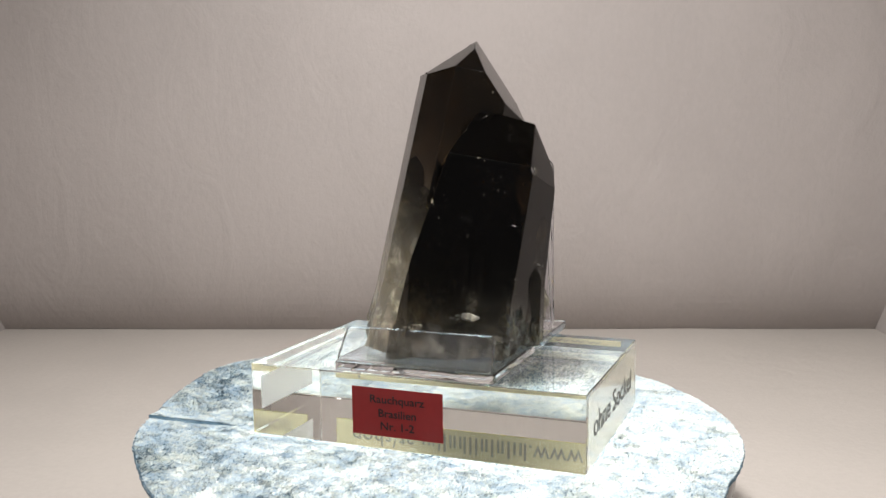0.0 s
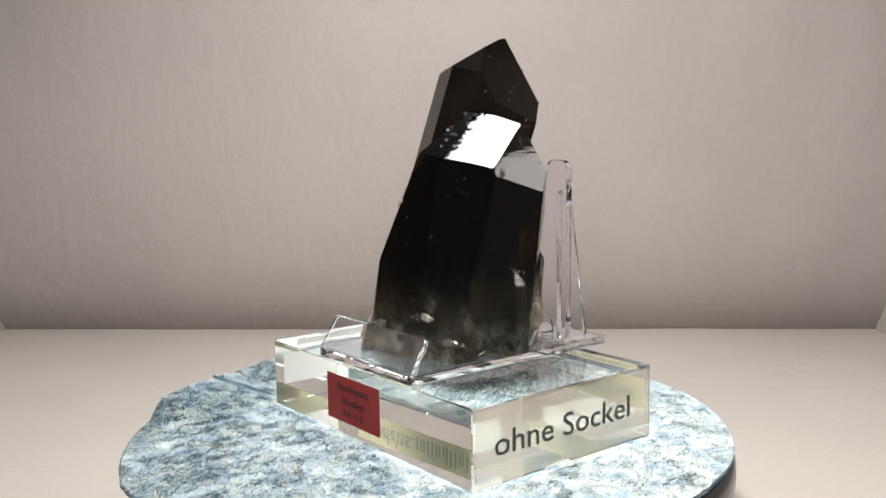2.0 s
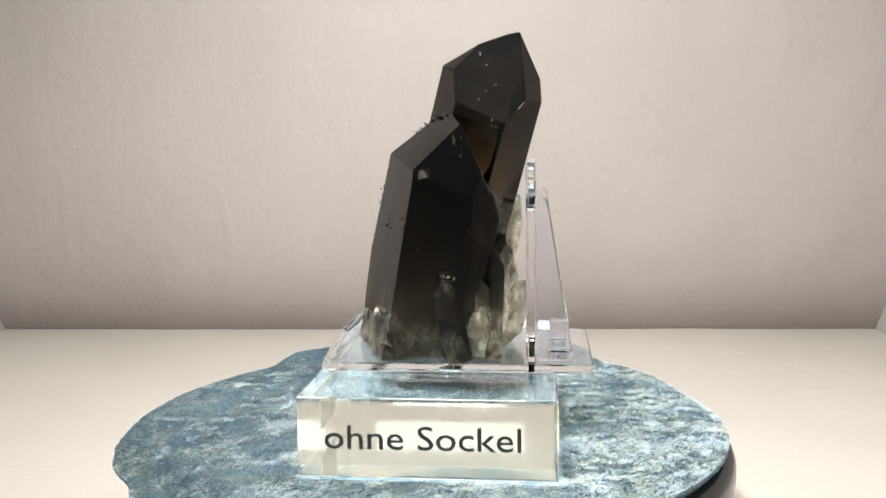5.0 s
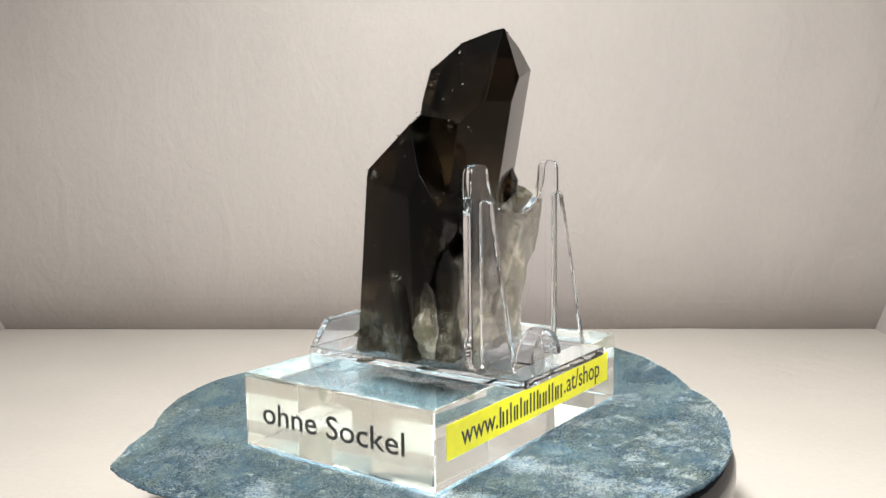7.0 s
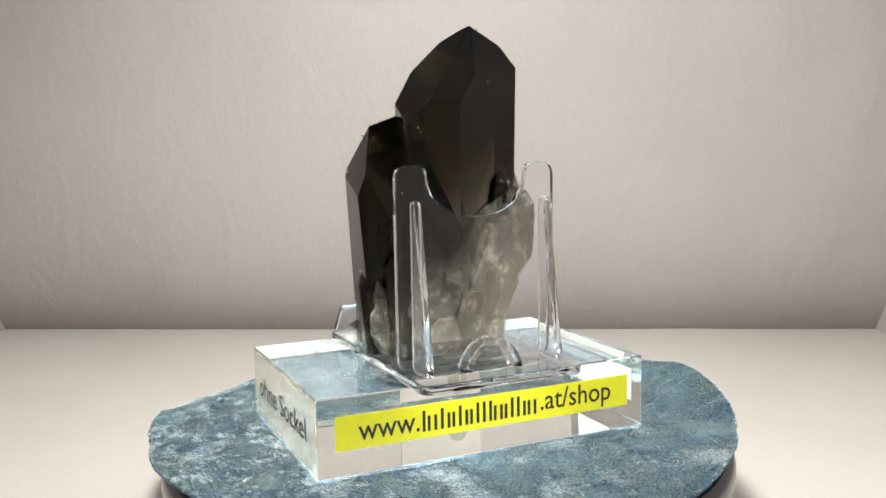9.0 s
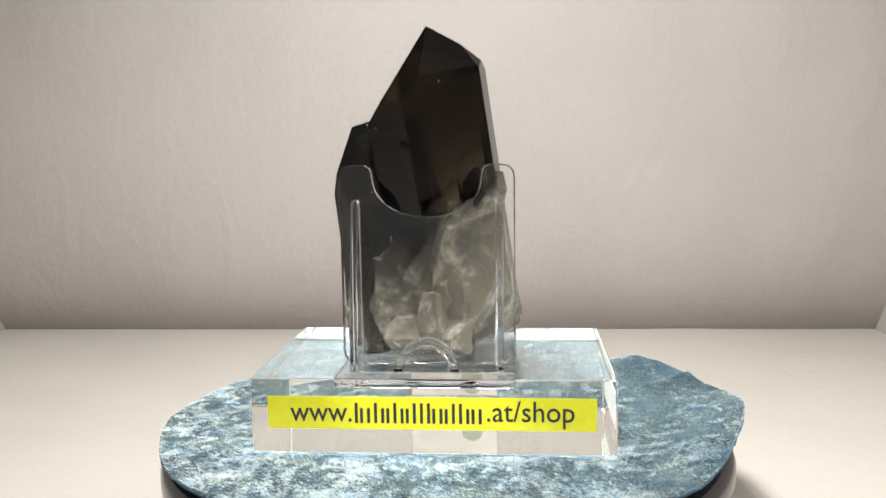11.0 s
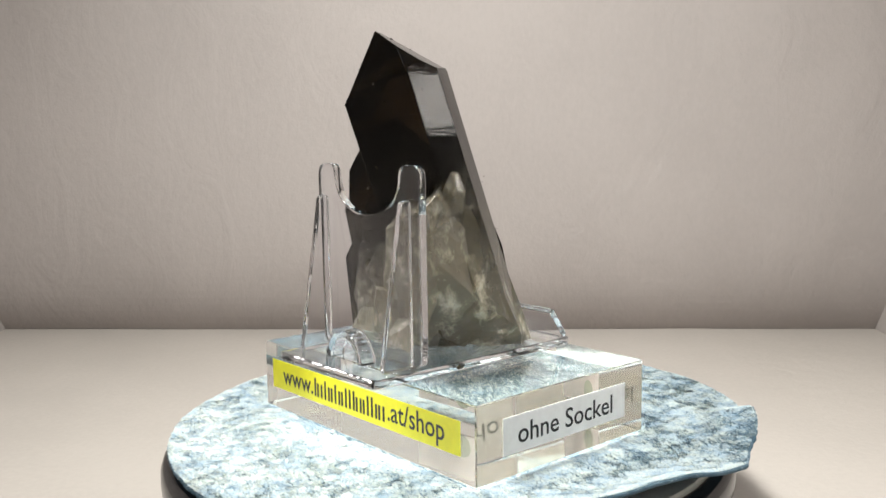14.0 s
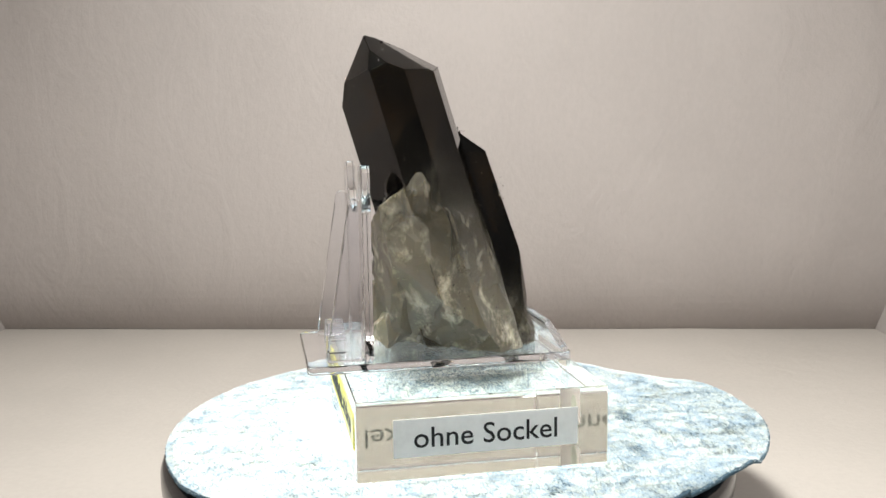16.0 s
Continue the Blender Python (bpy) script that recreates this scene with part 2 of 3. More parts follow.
def sheet(nx, ny, x0, x1, y0, y1, thick, wave, seed):
    """A hung or laid cloth with soft waves, x by y, thick downwards."""
    bm = bmesh.new()
    bmesh.ops.create_grid(bm, x_segments=nx, y_segments=ny, size=0.5)
    for v in bm.verts:
        x, y = x0 + (v.co.x + 0.5) * (x1 - x0), y0 + (v.co.y + 0.5) * (y1 - y0)
        v.co = Vector((x, y, wave * (noise.noise(Vector((x * 9, y * 4, seed))) + 0.4 * noise.noise(Vector((x * 30, y * 9, seed + 7))))))
    r = bmesh.ops.extrude_face_region(bm, geom=bm.faces[:])
    bmesh.ops.translate(bm, verts=[v for v in r["geom"] if isinstance(v, bmesh.types.BMVert)], vec=(0, 0, -thick))
    return bm


W2 = 0.3165
hung = sheet(90, 130, -W2, W2, TABLE_Z - 0.01, 0.62, 0.004, 0.0016, 1.0)
for v in hung.verts:
    v.co.z += 0.026 * (1 - math.exp(-max(0.0, v.co.y - TABLE_Z) / 0.032))
tagged(setting("wall_back", hung, WALL_FABRIC, BACK @ pose(0, 0, 0, 90)),
       "pale pinkish white fabric back wall of a photo tent", "wall")
tagged(setting("table", sheet(70, 90, -W2, W2, -1.1, 0.004, 0.004, 0.0005, 4.0), TABLE_FABRIC, BACK @ pose(0, 0, TABLE_Z)),
       "white fabric floor of a photo tent", "table")


def side_wall(sign):
    """A side of the tent, sagging outwards a little as it rises."""
    bm = box(-0.003, 0.003, -0.62, 0.0, TABLE_Z - 0.01, 0.62)
    bmesh.ops.subdivide_edges(bm, edges=[e for e in bm.edges if abs(e.verts[0].co.z - e.verts[1].co.z) > 0.1], cuts=24)
    for v in bm.verts:
        h = max(0.0, v.co.z - TABLE_Z)
        v.co.x += sign * (W2 - (0.0045 if sign > 0 else 0.0015) + 0.012 * (1 - math.exp(-h / 0.07)))
    return bm


tagged(setting("wall_left", side_wall(-1), WALL_FABRIC, BACK), "white fabric side wall of a photo tent", "wall")
tagged(setting("wall_right", side_wall(1), WALL_FABRIC, BACK), "white fabric side wall of a photo tent", "wall")
tagged(setting("ceiling", box(-W2 - 0.006, W2 + 0.006, -0.48, 0.01, 0.62, 0.625), WALL_FABRIC, BACK), "white fabric top of a photo tent", "ceiling")


# ---- turntable and cloth ----
# the acrylic block's footprint and height
BX0, BX1, BY0, BY1, BH = -0.0581, 0.0619, -0.0398, 0.0397, 0.0254


def lathe(profile, n=128):
    bm = bmesh.new()
    rings = []
    for r, z in profile:
        rings.append([bm.verts.new((r * math.cos(2 * math.pi * k / n), r * math.sin(2 * math.pi * k / n), z)) for k in range(n)])
    for a, b in zip(rings, rings[1:]):
        for k in range(n):
            bm.faces.new((a[k], a[(k + 1) % n], b[(k + 1) % n], b[k]))
    bm.faces.new(rings[0])
    bm.faces.new(rings[-1])
    return bm


def make_turntable():
    ob = tagged(new("turntable"), "round black photo turntable with a white top plate", "turntable")
    part("base", lathe([(0.0990, -0.034), (0.1005, -0.0325), (0.1010, -0.0300), (0.1010, -0.0150)]), GREY_PLASTIC, ob, "pale grey plastic base", True)
    part("rim", lathe([(0.1012, -0.0150), (0.1021, -0.0142), (0.1023, -0.0120), (0.1022, -0.0085), (0.1013, -0.0060), (0.0995, -0.0048), (0.0968, -0.0046)]),
         BLACK_PLASTIC, ob, "glossy black plastic rim", True)
    part("top_plate", lathe([(0.0964, -0.0060), (0.0964, -0.0036), (0.0958, -0.0028)]), WHITE_PLASTIC, ob, "off-white top plate")
    return ob


# the hand-cut edge of the cloth: angle in degrees, radius and height in mm
CLOTH_EDGE = [(0, 104.8, 0), (15, 102.5, 0), (30, 101.5, -1), (52, 99.3, 0), (75, 99.5, -.5), (97, 100.2, -1), (112, 100.5, -1.5), (127, 101.8, 1.4),
              (142, 102.5, 1.5), (150, 103.2, 4.6), (160, 103, 8), (172, 104.6, 9.3), (180, 106.3, 9), (187, 107.9, 6.4), (195, 109.4, 3.9), (202, 107.3, 3.9),
              (217, 109.1, 5.9), (225, 110.7, 5.3), (232, 110.5, 1), (247, 113.4, .4), (262, 116.5, -.5), (277, 115.5, .3), (286, 117.8, -2), (292, 117.4, -4),
              (301, 112.6, -4.5), (315, 116.4, -5.3), (322, 118, -4), (331, 112.8, -2.9), (345, 106, -.9), (360, 104.8, 0)]


def cloth_edge(a):
    a %= 360
    for (a0, r0, z0), (a1, r1, z1) in zip(CLOTH_EDGE, CLOTH_EDGE[1:]):
        if a0 <= a <= a1:
            t = (a - a0) / (a1 - a0)
            return (r0 + (r1 - r0) * t) / 1000, (z0 + (z1 - z0) * t) / 1000
    return 0.1, 0.0


def cloth_height(a, rho):
    """The height of the cloth at an angle in degrees and a distance from the middle."""
    r, z = cloth_edge(a)
    start = 0.074 if z > 0 else 0.0975
    lift = max(0.0, (rho - start) / (r - start)) ** (1.5 if z > 0 else 1.0)
    x, y = rho * math.cos(radians(a)), rho * math.sin(radians(a))
    across = (a % 360 - 207.0) * radians(1) * rho
    fold = 0.0014 * math.exp(across / 0.007) * min(1.0, (rho - 0.074) / 0.012) if -0.05 < across <= 0 and rho > 0.074 else 0.0
    return fold + z * min(lift, 1.1) + 0.00035 * noise.noise(Vector((x * 60, y * 60, 0))) * (rho > 0.08) - 0.0004


def make_pile(ob):
    """The pile: short flat tufts that lean one way, crushed in patches."""
    rnd = random.Random(12)
    verts, faces = [], []
    for _ in range(640000):
        rho, a = 0.121 * math.sqrt(rnd.random()), rnd.uniform(0, 360)
        if rho > cloth_edge(a)[0] - 0.0003:
            continue
        x, y = rho * math.cos(radians(a)), rho * math.sin(radians(a))
        if BX0 < x < BX1 and BY0 < y < BY1 and rnd.random() < 0.78:
            continue  # thinned so the dark ground shades the over-lit cloth under the block
        if rho > 0.076 and -0.0001 < (a - 207.0) * radians(1) * rho < 0.0004:
            continue
        crush = 0.6 * noise.noise(Vector((x * 70, y * 70, 3.0))) + 0.9 * noise.noise(Vector((x * 210, y * 210, 8.0))) + 0.6 * noise.noise(Vector((x * 600, y * 600, 1.0)))
        d = radians(50 + 55 * crush + rnd.gauss(0, 30))
        e = radians(max(6, 27 + 20 * noise.noise(Vector((x * 60, y * 60, 5.0))) + rnd.gauss(0, 6)))
        w, l = rnd.uniform(0.00011, 0.00020), rnd.uniform(0.0005, 0.0009)
        c, n = math.cos(d), math.sin(d)
        z = cloth_height(a, rho) - 0.0001
        k = len(verts)
        tx, ty, tz = c * math.cos(e) * l, n * math.cos(e) * l, math.sin(e) * l
        verts += [(x - n * w, y + c * w, z), (x + n * w, y - c * w, z), (x + n * w * 0.6 + tx, y - c * w * 0.6 + ty, z + tz), (x - n * w * 0.6 + tx, y + c * w * 0.6 + ty, z + tz)]
        faces.append((k, k + 1, k + 2, k + 3))
    me = bpy.data.meshes.new("velvet_nap")
    me.from_pydata(verts, [], faces)
    me.materials.append(PILE)
    pile = new("velvet_nap", me)
    pile.parent = ob
    tagged(pile, "pale blue shiny velvet pile", kind="stuff")


def make_cloth():
    bm = bmesh.new()
    n, rings = 1080, 34
    grid = []
    for j in range(1, rings + 1):
        f = (j / rings) ** 0.8
        ring = []
        for k in range(n):
            a = 360 * k / n
            r = cloth_edge(a)[0] + random.uniform(-0.0003, 0.0003)
            ring.append(bm.verts.new((r * f * math.cos(radians(a)), r * f * math.sin(radians(a)), cloth_height(a, r * f) - 0.0002)))
        grid.append(ring)
    bm.faces.new(grid[0])
    for a, b in zip(grid, grid[1:]):
        for k in range(n):
            bm.faces.new((a[k], a[(k + 1) % n], b[(k + 1) % n], b[k]))
    r = bmesh.ops.extrude_face_region(bm, geom=bm.faces[:])
    bmesh.ops.translate(bm, verts=[v for v in r["geom"] if isinstance(v, bmesh.types.BMVert)], vec=(0, 0, -0.0013))
    ob = tagged(finish("cloth", bm, VELVET, smooth=True), "pale blue crushed velvet cloth cut roughly round, on the turntable", "cloth")
    # frayed threads along the cut edge
    rnd = random.Random(6)
    bm = bmesh.new()
    for _ in range(1500):
        a = rnd.uniform(0, 360)
        r, z = cloth_edge(a)
        c, n = math.cos(radians(a)), math.sin(radians(a))
        out, w = rnd.uniform(0.0002, 0.0011), rnd.uniform(0.00006, 0.00014)
        foot = Vector((c * (r - 0.0004), n * (r - 0.0004), z - rnd.uniform(0.0003, 0.0013)))
        slide = rnd.uniform(-0.0005, 0.0005)
        tip = foot + Vector((c * out - n * slide, n * out + c * slide, rnd.uniform(-0.0003, 0.0004)))
        ring = [bm.verts.new(foot + Vector((-n * w * u, c * w * u, w * k))) for u, k in ((-1, -0.6), (1, -0.6), (0, 1))]
        top = bm.verts.new(tip)
        for i in range(3):
            bm.faces.new((ring[i], ring[(i + 1) % 3], top))
    make_pile(ob)
    tagged(part("fray", bm, PILE, ob, "loose velvet threads"), kind="stuff")
    return ob


# ---- acrylic block with its labels ----


def make_block():
    ob = tagged(new("acrylic_block"), "clear acrylic display block with printed labels on its sides", "display block")
    part("block", box(BX0, BX1, BY0, BY1, 0.0002, BH, 0.00035, 1), BLOCK_ACRYLIC, ob)
    red = part("red_label", box(-0.0181, 0.0148, BY0 - 0.00025, BY0 - 0.00015, 0.0048, 0.0212), RED_PAPER, ob, "red paper label with three lines of print")
    part("backing", box(-0.0180, 0.0147, BY0 - 0.00014, BY0 + 0.00008, 0.0049, 0.0211), BACKING, red, "pale adhesive paper backing")
    for i, (text, w) in enumerate((("Rauchquarz", 0.0196), ("Brasilien", 0.0136), ("Nr. 1-2", 0.0122))):
        lettering(text, 0.0026, w, pose(-0.0015, BY0 - 0.0003, 0.0170 - i * 0.0043, 90), INK, red)
    yellow = part("yellow_label", box(-0.0514, 0.0562, BY1 + 0.00006, BY1 + 0.00025, 0.0085, 0.0194), YELLOW_TAPE, ob, "bright yellow tape with a printed web address")
    back = part("backing", box(-0.0513, 0.0561, BY1 - 0.00008, BY1 + 0.00005, 0.0086, 0.0193), TAPE_BACK, yellow, "pale yellow back of the tape")
    for ink, y, host in ((INK, BY1 + 0.0003, yellow), (FAINT_INK, BY1 - 0.00009, back)):
        lettering("www.", 0.0068, 0.0205, pose(0.0385, y, 0.0132, 90, 0, 180), ink, host)
        lettering(".at/shop", 0.0068, 0.0282, pose(-0.0302, y, 0.0138, 90, 0, 180), ink, host)
    tall, low = 0.0068, 0.0050
    words = ((tall, low), (low,), (tall,), (low, low), (tall,), (low, low), (tall,), (tall,), (tall, low), (low, low), (tall,), (tall,), (low, low), (low,))
    for ink, y, host in ((INK, BY1 + 0.00025, yellow), (FAINT_INK, BY1 - 0.00015, back)):
        x = 0.0272
        for strokes in words:
            for h in strokes:
                part("print_bar", box(x - 0.00098, x, y, y + 0.0001, 0.0106, 0.0106 + h), ink, host)
                x -= 0.00172
            x -= 0.00061
    white = part("white_label", box(BX0 - 0.00025, BX0 + 0.00008, -0.0297, 0.0286, 0.0073, 0.0192), WHITE_TAPE, ob, "white tape label with black print")
    lettering("ohne Sockel", 0.0063, 0.0452, pose(BX0 - 0.0003, -0.0003, 0.0133, 90, 0, -90), INK, white)
    film = part("clear_label", box(BX1 + 0.00006, BX1 + 0.00018, BY0 + 0.0012, BY1 - 0.0012, 0.0012, BH - 0.0012), FILM, ob, "clear film label with large black print")
    film.visible_shadow = False
    lettering("ohne Sockel", 0.0074, 0.0600, pose(BX1 + 0.00024, -0.0013, 0.0131, 90, 0, 90), INK, film)
    disc = bmesh.new()
    bmesh.ops.create_cone(disc, cap_ends=True, segments=28, radius1=0.0040, radius2=0.0039, depth=0.0001)
    bmesh.ops.transform(disc, matrix=pose(-0.0086, BY0 + 0.00014, 0.0094, 90), verts=disc.verts[:])
    part("glue_dot", disc, GLUE, red, "round olive grey glue dot")
    return ob


# ---- acrylic stand ----
SX0, SX1 = -0.0255, 0.0318


def make_stand():
    ob = tagged(new("display_stand"), "clear acrylic easel stand with a notched back and sloping front lip", "display stand")
    z0 = BH + 0.0002
    part("base_plate", extrude_outline(rounded([(SX0, -0.0395), (SX1, -0.0395), (SX1, 0.0518), (SX0, 0.0518)], 0.003), 0.003,
                                       pose(0, 0, z0 + 0.0015), 0.0004), STAND_ACRYLIC, ob)
    lip = rounded([(SX0 + 0.001, 0), (SX1 - 0.001, 0), (SX1 - 0.002, 0.0125), (SX0 + 0.002, 0.0125)], 0.0015)
    part("front_lip", extrude_outline(lip, 0.0024, pose(0, -0.0377, z0 + 0.0030, 58), 0.0004), STAND_ACRYLIC, ob)
    cx, zt, zb = (SX0 + SX1) / 2, 0.0946, z0 + 0.003
    pts = [(SX0, zb), (SX1, zb), (SX1, zt), (SX1 - 0.0105, zt)]
    for k in range(1, 12):
        a = math.pi * k / 12
        pts.append((cx + 0.0182 * math.cos(a) , zt - 0.0172 * math.sin(a) ** 0.7))
    pts += [(SX0 + 0.0105, zt), (SX0, zt)]
    part("back_plate", extrude_outline(rounded(pts, 0.0045, 4), 0.003, pose(0, 0.0312, 0, 90), 0.0005), STAND_ACRYLIC, ob, smooth=False)
    for x in (0.0262, -0.0204):
        rib = rounded([(0.0328, zb), (0.0455, zb), (0.0365, 0.0835), (0.0328, 0.0835)], 0.002)
        part("rib", extrude_outline([(y, z) for y, z in rib], 0.0026, Matrix(((0, 0, 1, x), (1, 0, 0, 0), (0, 1, 0, 0), (0, 0, 0, 1))), 0.0006), STAND_ACRYLIC, ob)
    arch = [(0.0104 * math.cos(math.pi * k / 16), 0.0104 * math.sin(math.pi * k / 16) ** 1.25) for k in range(17)]
    tent = arch + [(0.0078 * math.cos(math.pi * k / 16), 0.0080 * math.sin(math.pi * k / 16) ** 1.25) for k in range(16, -1, -1)]
    part("tongue", extrude_outline(tent, 0.006, pose(cx, 0.0405, zb, 90), 0.0003), STAND_ACRYLIC, ob)
    return ob


# ---- the crystal ----
SIDE = [(-56.0, 44.7, 82.75), (-2.2, 14.4, 56.7), (-65.0, 7.4, 32.1), (-8.5, -5.1, 27.5), (-179.3, 16.2, 19.15), (-120, 8, 33.0), (40, -6, 28.0), (90, -14, 2.0), (100, 22, 43.2)]


def make_nicks(ob, solids):
    """Small bright nicks along the worn edges and in a few bruised patches."""
    rnd = random.Random(44)
    spots = []
    for bm in solids:
        for e in bm.edges:
            a, b = e.verts[0].co, e.verts[1].co
            if min(a.z, b.z) > 0.055:
                for _ in range(int(e.calc_length() * 420)):
                    spots.append((a.lerp(b, rnd.random() ** 1.5), rnd.uniform(0.00008, 0.00026)))
        bm.free()
    for c, spread, count in (((0.016, -0.0176, 0.0745), 0.0028, 34), ((0.0313, -0.0101, 0.0765), 0.0024, 26), ((0.0043, -0.0218, 0.083), 0.0024, 16)):
        for _ in range(count):
            u, w = rnd.gauss(0, 0.6) * spread, rnd.gauss(0, 1) * spread
            spots.append((Vector(c) + Vector((u * 0.906, u * 0.423, 0)) + Vector((-0.054, 0.117, 0.992)) * w, rnd.uniform(0.0001, 0.00032)))
    seam = [Vector(p) for p in ((0.0097, -0.0085, 0.1047), (0.0115, -0.003, 0.1086), (0.0158, 0.0019, 0.1102), (0.0195, 0.0061, 0.1117))]
    for _ in range(90):
        k = rnd.randrange(3)
        p = seam[k].lerp(seam[k + 1], rnd.random()) + Vector((rnd.gauss(0, 0.0005), rnd.gauss(0, 0.0005), rnd.gauss(0, 0.0004)))
        spots.append((p, rnd.uniform(0.00015, 0.0004)))
    out = bmesh.new()
    for p, size in spots:
        q = [out.verts.new(p + size * Vector((rnd.gauss(0, 1), rnd.gauss(0, 1), rnd.gauss(0, 1)))) for _ in range(4)]
        for f in ((0, 1, 2), (0, 2, 3), (0, 3, 1), (1, 3, 2)):
            out.faces.new([q[i] for i in f])
    tagged(part("edge_nick", out, OLIVE, ob, "tiny nicks in worn edges"), kind="stuff")
    # a bruised shoulder and other broken places, in thin splinters that lie along the face
    out = bmesh.new()
    for c, n, wide, tall, count in (((0.0349, -0.0030, 0.0916), (0.968, -0.037, 0.249), 0.0030, 0.0017, 120), ((0.0326, 0.0069, 0.1022), (0.968, -0.037, 0.249), 0.0006, 0.0030, 40),
                                    ((0.0228, 0.0187, 0.1065), (0.979, -0.189, -0.078), 0.0013, 0.0012, 30), ((0.0335, 0.0035, 0.0588), (0.7, 0, 0.7), 0.0022, 0.0014, 50),
                                    ((0.0154, -0.0224, 0.0430), (0.419, -0.899, 0.129), 0.0030, 0.0011, 70), ((0.0010, -0.0296, 0.0400), (0.419, -0.899, 0.129), 0.0040, 0.0012, 40)):
        n = Vector(n).normalized()
        u = Vector((-n.y, n.x, 0)).normalized()
        w = n.cross(u)
        for _ in range(count):
            p = Vector(c) + u * rnd.gauss(0, 0.55) * wide + w * rnd.gauss(0, 0.55) * tall - n * 0.0001
            size = rnd.uniform(0.00012, 0.00042)
            q = [out.verts.new(p + size * (u * rnd.gauss(0, 1.3) + w * rnd.gauss(0, 1.0) + n * rnd.gauss(0, 0.45))) for _ in range(4)]
            for f in ((0, 1, 2), (0, 2, 3), (0, 3, 1), (1, 3, 2)):
                out.faces.new([q[i] for i in f])
    tagged(part("splinters", out, PALE, ob, "pale glittering splinters in bruised places"), kind="stuff")


def make_crystal():
    ob = tagged(new("smoky_quartz"), "dark smoky quartz cluster with pale milky root, on a clear stand", "crystal")
    point = [(-48.8, 50.0, 99.7), (7.0, 32.3, 79.6), (56.3, 23.5, 77.6), (105.2, 20.5, 72.8), (-150.0, 59.0, 110.7), (-125.0, 60.6, 109.9),
             (153.8, 37.7, 96.4), (-62.1, 10.2, 24.35), (-10.9, -4.5, 10.4), (54.4, -16.8, -0.04), (111.5, -11.7, 4.8), (171.9, 5.4, 29.5),
             (-145.9, 14.8, 35.9), (-110.4, 16.9, 34.95), (140, -33, -6.8)]
    make_nicks(ob, (cut_solid(point, (-.05, -.05, .0295), (.05, .06, .16), 0), cut_solid(SIDE, (-.03, -.05, .0292), (.06, .05, .13), 0)))
    part("main_point", roughen(cut_solid(point, (-.05, -.05, .0295), (.05, .06, .16)), 0.052, 0.0022, 3.0), SMOKY, ob, "tall dark smoky point")
    part("side_point", roughen(cut_solid(SIDE, (-.03, -.05, .0292), (.06, .05, .13)), 0.045, 0.002, 9.0), SMOKY_DEEP, ob, "shorter flat-topped smoky point")
    return ob


def make_small_point(ob, top, foot, r, material, seed):
    rnd = random.Random(seed)
    axis = Vector(top) - Vector(foot)
    bm = bmesh.new()
    q = axis.to_track_quat("Z", "Y").to_matrix().to_4x4()
    h = axis.length
    ring = [rnd.uniform(0.8, 1.15) for _ in range(6)]
    rings = [[bm.verts.new((r * s * g * math.cos(math.pi * k / 3), r * s * g * math.sin(math.pi * k / 3), z)) for k, g in enumerate(ring)]
             for s, z in ((1.05, 0), (1, h - r * 1.1), (0.25, h))]
    for a, b in zip(rings, rings[1:]):
        for k in range(6):
            bm.faces.new((a[k], a[(k + 1) % 6], b[(k + 1) % 6], b[k]))
    bm.faces.new(rings[0])
    bm.faces.new(rings[-1])
    bmesh.ops.bevel(bm, geom=bm.edges[:], offset=0.0002, segments=1, affect="EDGES")
    bmesh.ops.transform(bm, matrix=Matrix.Translation(foot) @ q, verts=bm.verts[:])
    return part("small_point", bm, material, ob)


def make_lump(ob, name, centre, size, lean, material, seed, amount=0.0005, facets=26):
    """A broken piece of quartz: an oval block cut by many flat breaks."""
    rnd = random.Random(seed)
    bm = bmesh.new()
    bmesh.ops.create_cube(bm, size=2.4)
    for _ in range(facets):
        n = Vector((rnd.gauss(0, 1), rnd.gauss(0, 1), rnd.gauss(0, 0.8))).normalized()
        r = bmesh.ops.bisect_plane(bm, geom=bm.verts[:] + bm.edges[:] + bm.faces[:], plane_co=n * rnd.uniform(0.8, 1.0), plane_no=n, clear_outer=True)
        cut = [g for g in r["geom_cut"] if isinstance(g, bmesh.types.BMEdge)]
        if cut:
            bmesh.ops.contextual_create(bm, geom=cut)
    bmesh.ops.remove_doubles(bm, verts=bm.verts[:], dist=1e-4)
    bmesh.ops.triangulate(bm, faces=bm.faces[:])
    for _ in range(2):
        bmesh.ops.subdivide_edges(bm, edges=[e for e in bm.edges if e.calc_length() > 0.25], cuts=1)
        bmesh.ops.triangulate(bm, faces=bm.faces[:])
    for v in bm.verts:
        v.co = Vector((v.co.x * size[0], v.co.y * size[1], v.co.z * size[2]))
        v.co += amount * (noise.noise_vector(v.co * 160 + Vector((seed, 0, 0))) + 0.6 * noise.noise_vector(v.co * 500))
        v.co += Vector((lean[0] * v.co.z, lean[1] * v.co.z, 0)) + Vector(centre)
        v.co.z = max(v.co.z, 0.0290)
    return part(name, bm, material, ob, "milky pale broken quartz" if material is PALE else "cloudy grey-brown broken quartz")


def clear(thing, names):
    """Clear acrylic throws no hard shadow."""
    for o in thing.children:
        if o.name.split(".")[0] in names:
            o.visible_shadow = False


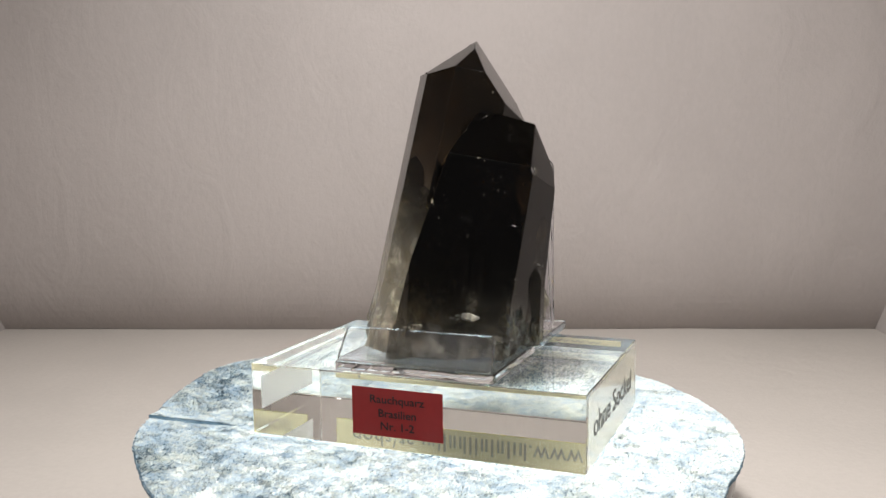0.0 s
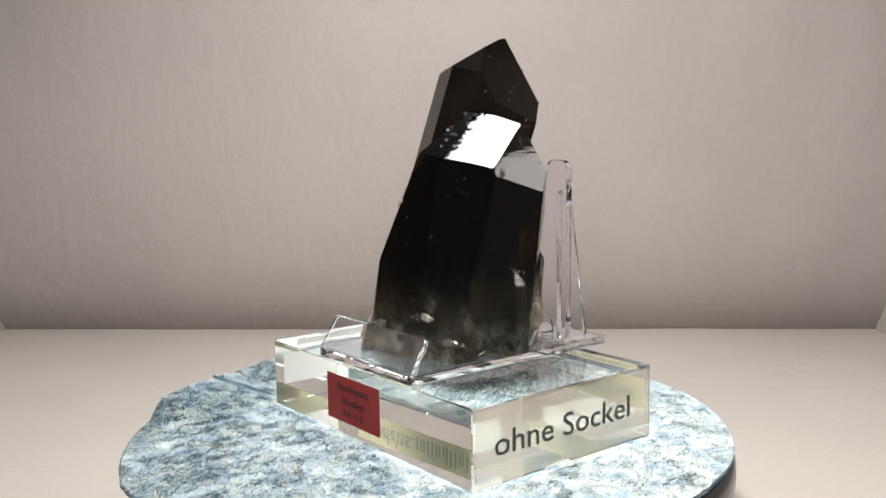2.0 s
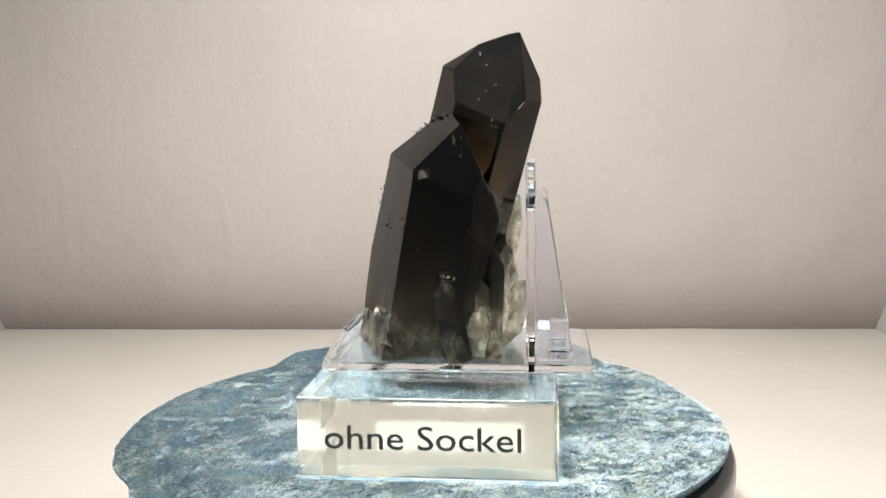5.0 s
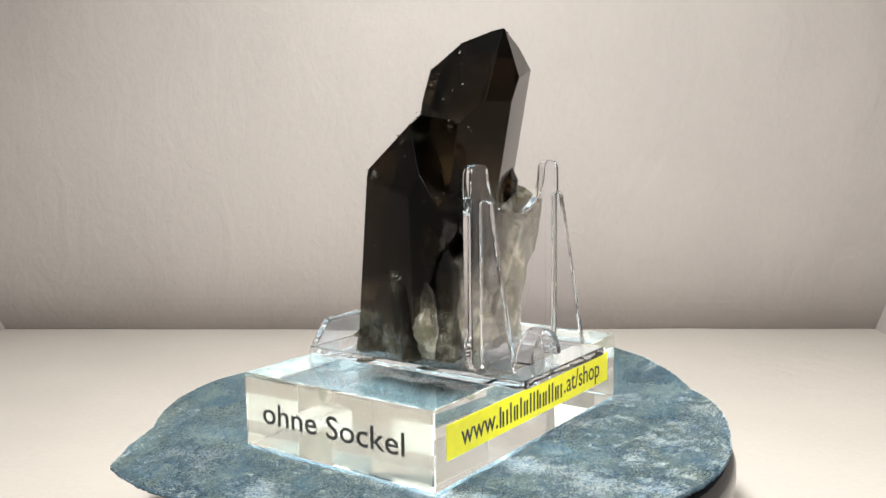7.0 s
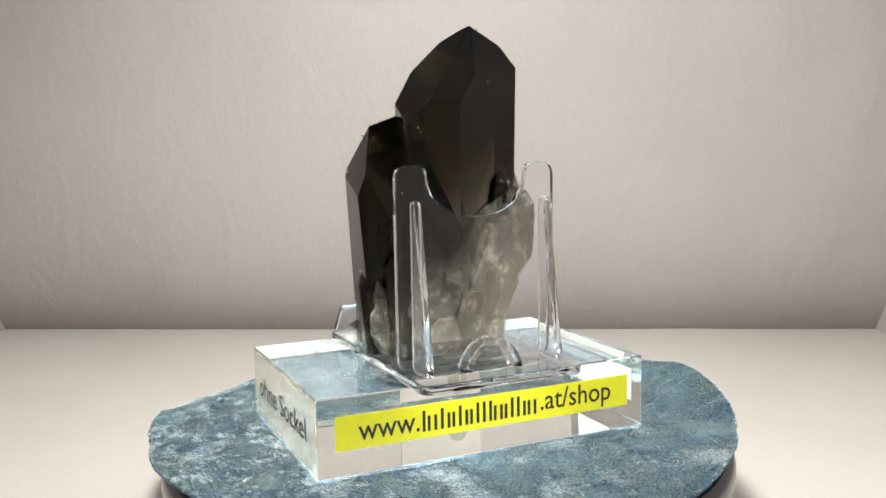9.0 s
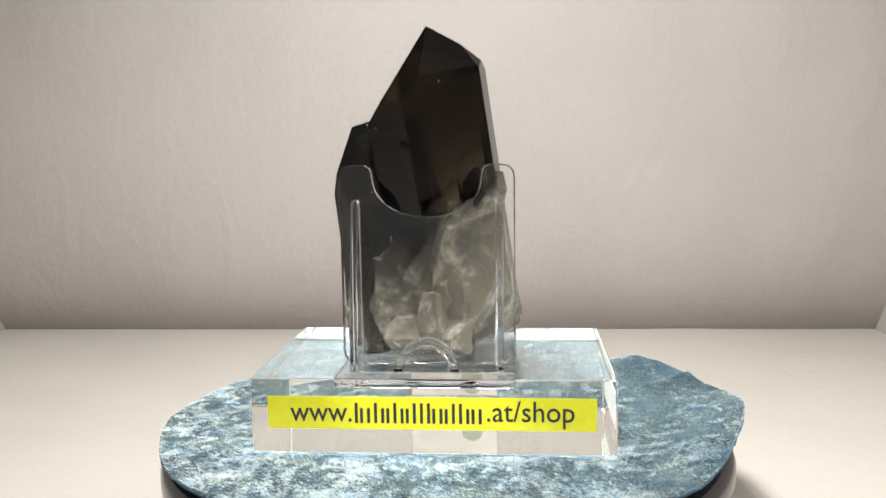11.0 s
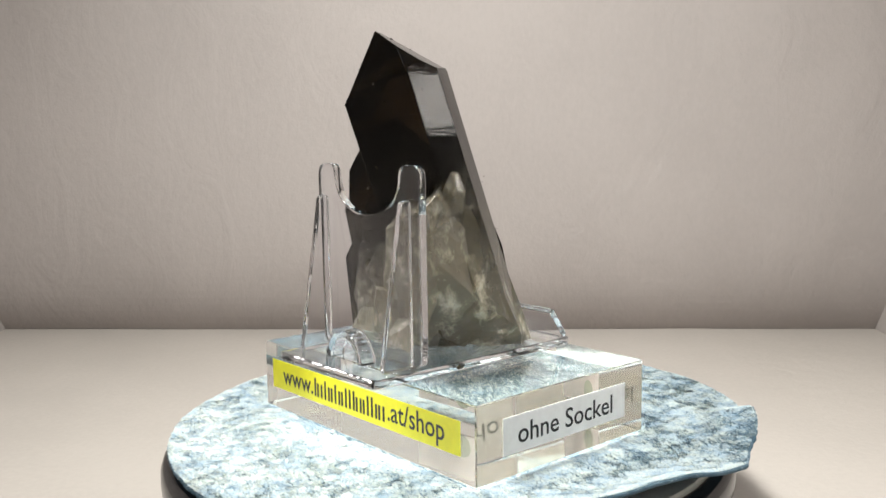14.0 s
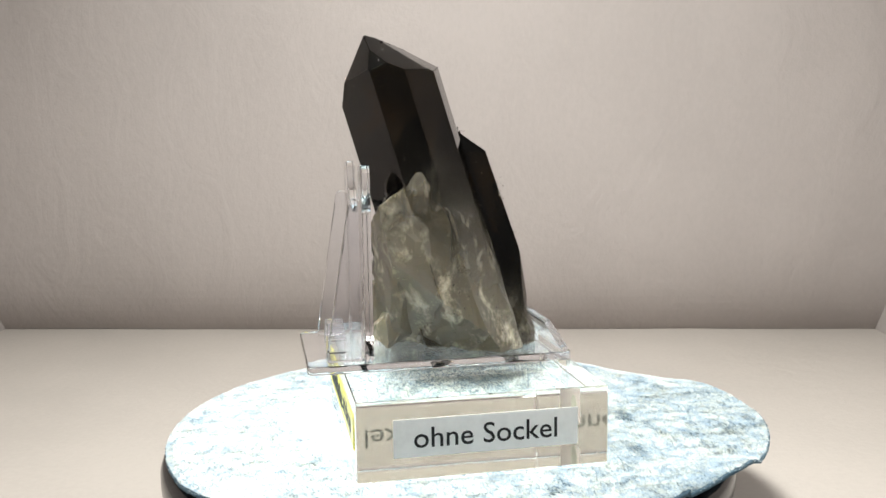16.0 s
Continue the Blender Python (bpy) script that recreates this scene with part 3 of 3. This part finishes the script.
turntable = make_turntable()
cloth = make_cloth()
block = make_block()
stand = make_stand()
crystal = make_crystal()
clear(block, ("block",))
clear(stand, ("base_plate", "front_lip", "back_plate", "rib", "tongue"))
make_small_point(crystal, (0.0322, 0.0032, 0.0590), (0.0298, 0.0070, 0.0293), 0.0052, OLIVE, 3)
make_small_point(crystal, (0.0262, 0.0185, 0.0665), (0.0232, 0.0165, 0.0295), 0.0058, OLIVE, 8)
make_small_point(crystal, (0.0150, 0.0205, 0.0610), (0.0115, 0.0150, 0.0300), 0.0035, PALE, 11)
make_small_point(crystal, (-0.0205, 0.0128, 0.0915), (-0.0120, 0.0130, 0.0600), 0.0050, PALE, 12)
make_small_point(crystal, (-0.0125, 0.0195, 0.0930), (-0.0095, 0.0170, 0.0600), 0.0045, OLIVE, 14)
make_lump(crystal, "chip", (0.0340, -0.0030, 0.0903), (0.0013, 0.0024, 0.0028), (0, 0), PALE, 31, 0.0004, 16)
make_lump(crystal, "chip", (0.0175, -0.0222, 0.0432), (0.0034, 0.0009, 0.0012), (0, 0), SMOKY_ROOT, 33, 0.0004, 16)
make_lump(crystal, "base_bulge", (0.0110, -0.0170, 0.0345), (0.0170, 0.0058, 0.0058), (0, 0), SMOKY_DEEP, 35)
make_lump(crystal, "druse", (0.0290, 0.0130, 0.0430), (0.0045, 0.0050, 0.0120), (0, 0), SMOKY_ROOT, 37)
make_lump(crystal, "druse", (0.0270, 0.0130, 0.0670), (0.0030, 0.0035, 0.0065), (0, 0), PALE, 39, 0.0004, 16)
make_lump(crystal, "druse", (0.0128, 0.0180, 0.0570), (0.0035, 0.0040, 0.0110), (0, 0), SMOKY_ROOT, 41, 0.0004, 16)
make_lump(crystal, "smoky_body", (0.0150, 0.0095, 0.0590), (0.0088, 0.0078, 0.0250), (0.04, 0.06), SMOKY_DEEP, 19, 0.0004, 12)
make_lump(crystal, "smoky_root", (0.0140, 0.0165, 0.0455), (0.0150, 0.0085, 0.0190), (-0.05, 0.05), SMOKY_ROOT, 21, 0.0011)
make_lump(crystal, "druse", (-0.0040, 0.0180, 0.0530), (0.0135, 0.0075, 0.0260), (-0.22, 0.04), PALE, 23, 0.0011)
for k, (x, y, z, r, tall) in enumerate(((20, 18, 45, 5, 9), (12, 23, 38, 6, 7), (3, 24, 41, 5.5, 9), (-4, 22, 36, 6, 6), (6, 22, 56, 5, 9), (16, 21, 60, 4, 6),
                                        (-1, 23, 50, 4, 7), (24, 12, 36, 4, 6))):
    make_lump(crystal, "druse", (x / 1000, y / 1000, z / 1000), (r / 1000, r / 1300, tall / 1000), (-0.1, 0.1), PALE if x < 5 and z > 48 else SMOKY_ROOT, 50 + k, 0.0006, 14)
make_lump(crystal, "chip", (0.0322, 0.0035, 0.0592), (0.0014, 0.0014, 0.0005), (0, 0), PALE, 71, 0.0004, 14)
make_lump(crystal, "chip", (0.0312, 0.0140, 0.0420), (0.0030, 0.0042, 0.0070), (0, 0), PALE, 73, 0.0012, 30)
wedge = [(180, 5, 27.9), (100, -12, 12.6), (140, -33, -7.4), (60, 50, 70.0), (-100, 0, 1.0), (-40, 40, 39.6), (30, 10, 23.0), (-54.4, 13, 5.9), (205, 25, 44.5)]
part("milky_root", roughen(cut_solid(wedge, (-.04, -.03, .0292), (.02, .04, .1)), 0.12, 0.0009, 17.0), PALE, crystal, "milky pale broken quartz")


# ---- the turning ----
def motions():
    for thing in (turntable, cloth, block, stand, crystal):
        walk(thing, [(t / 2, pose(0, 0, 0, 0, 0, -22.29 - 14.7616 * t / 2)) for t in range(33)])


motions()
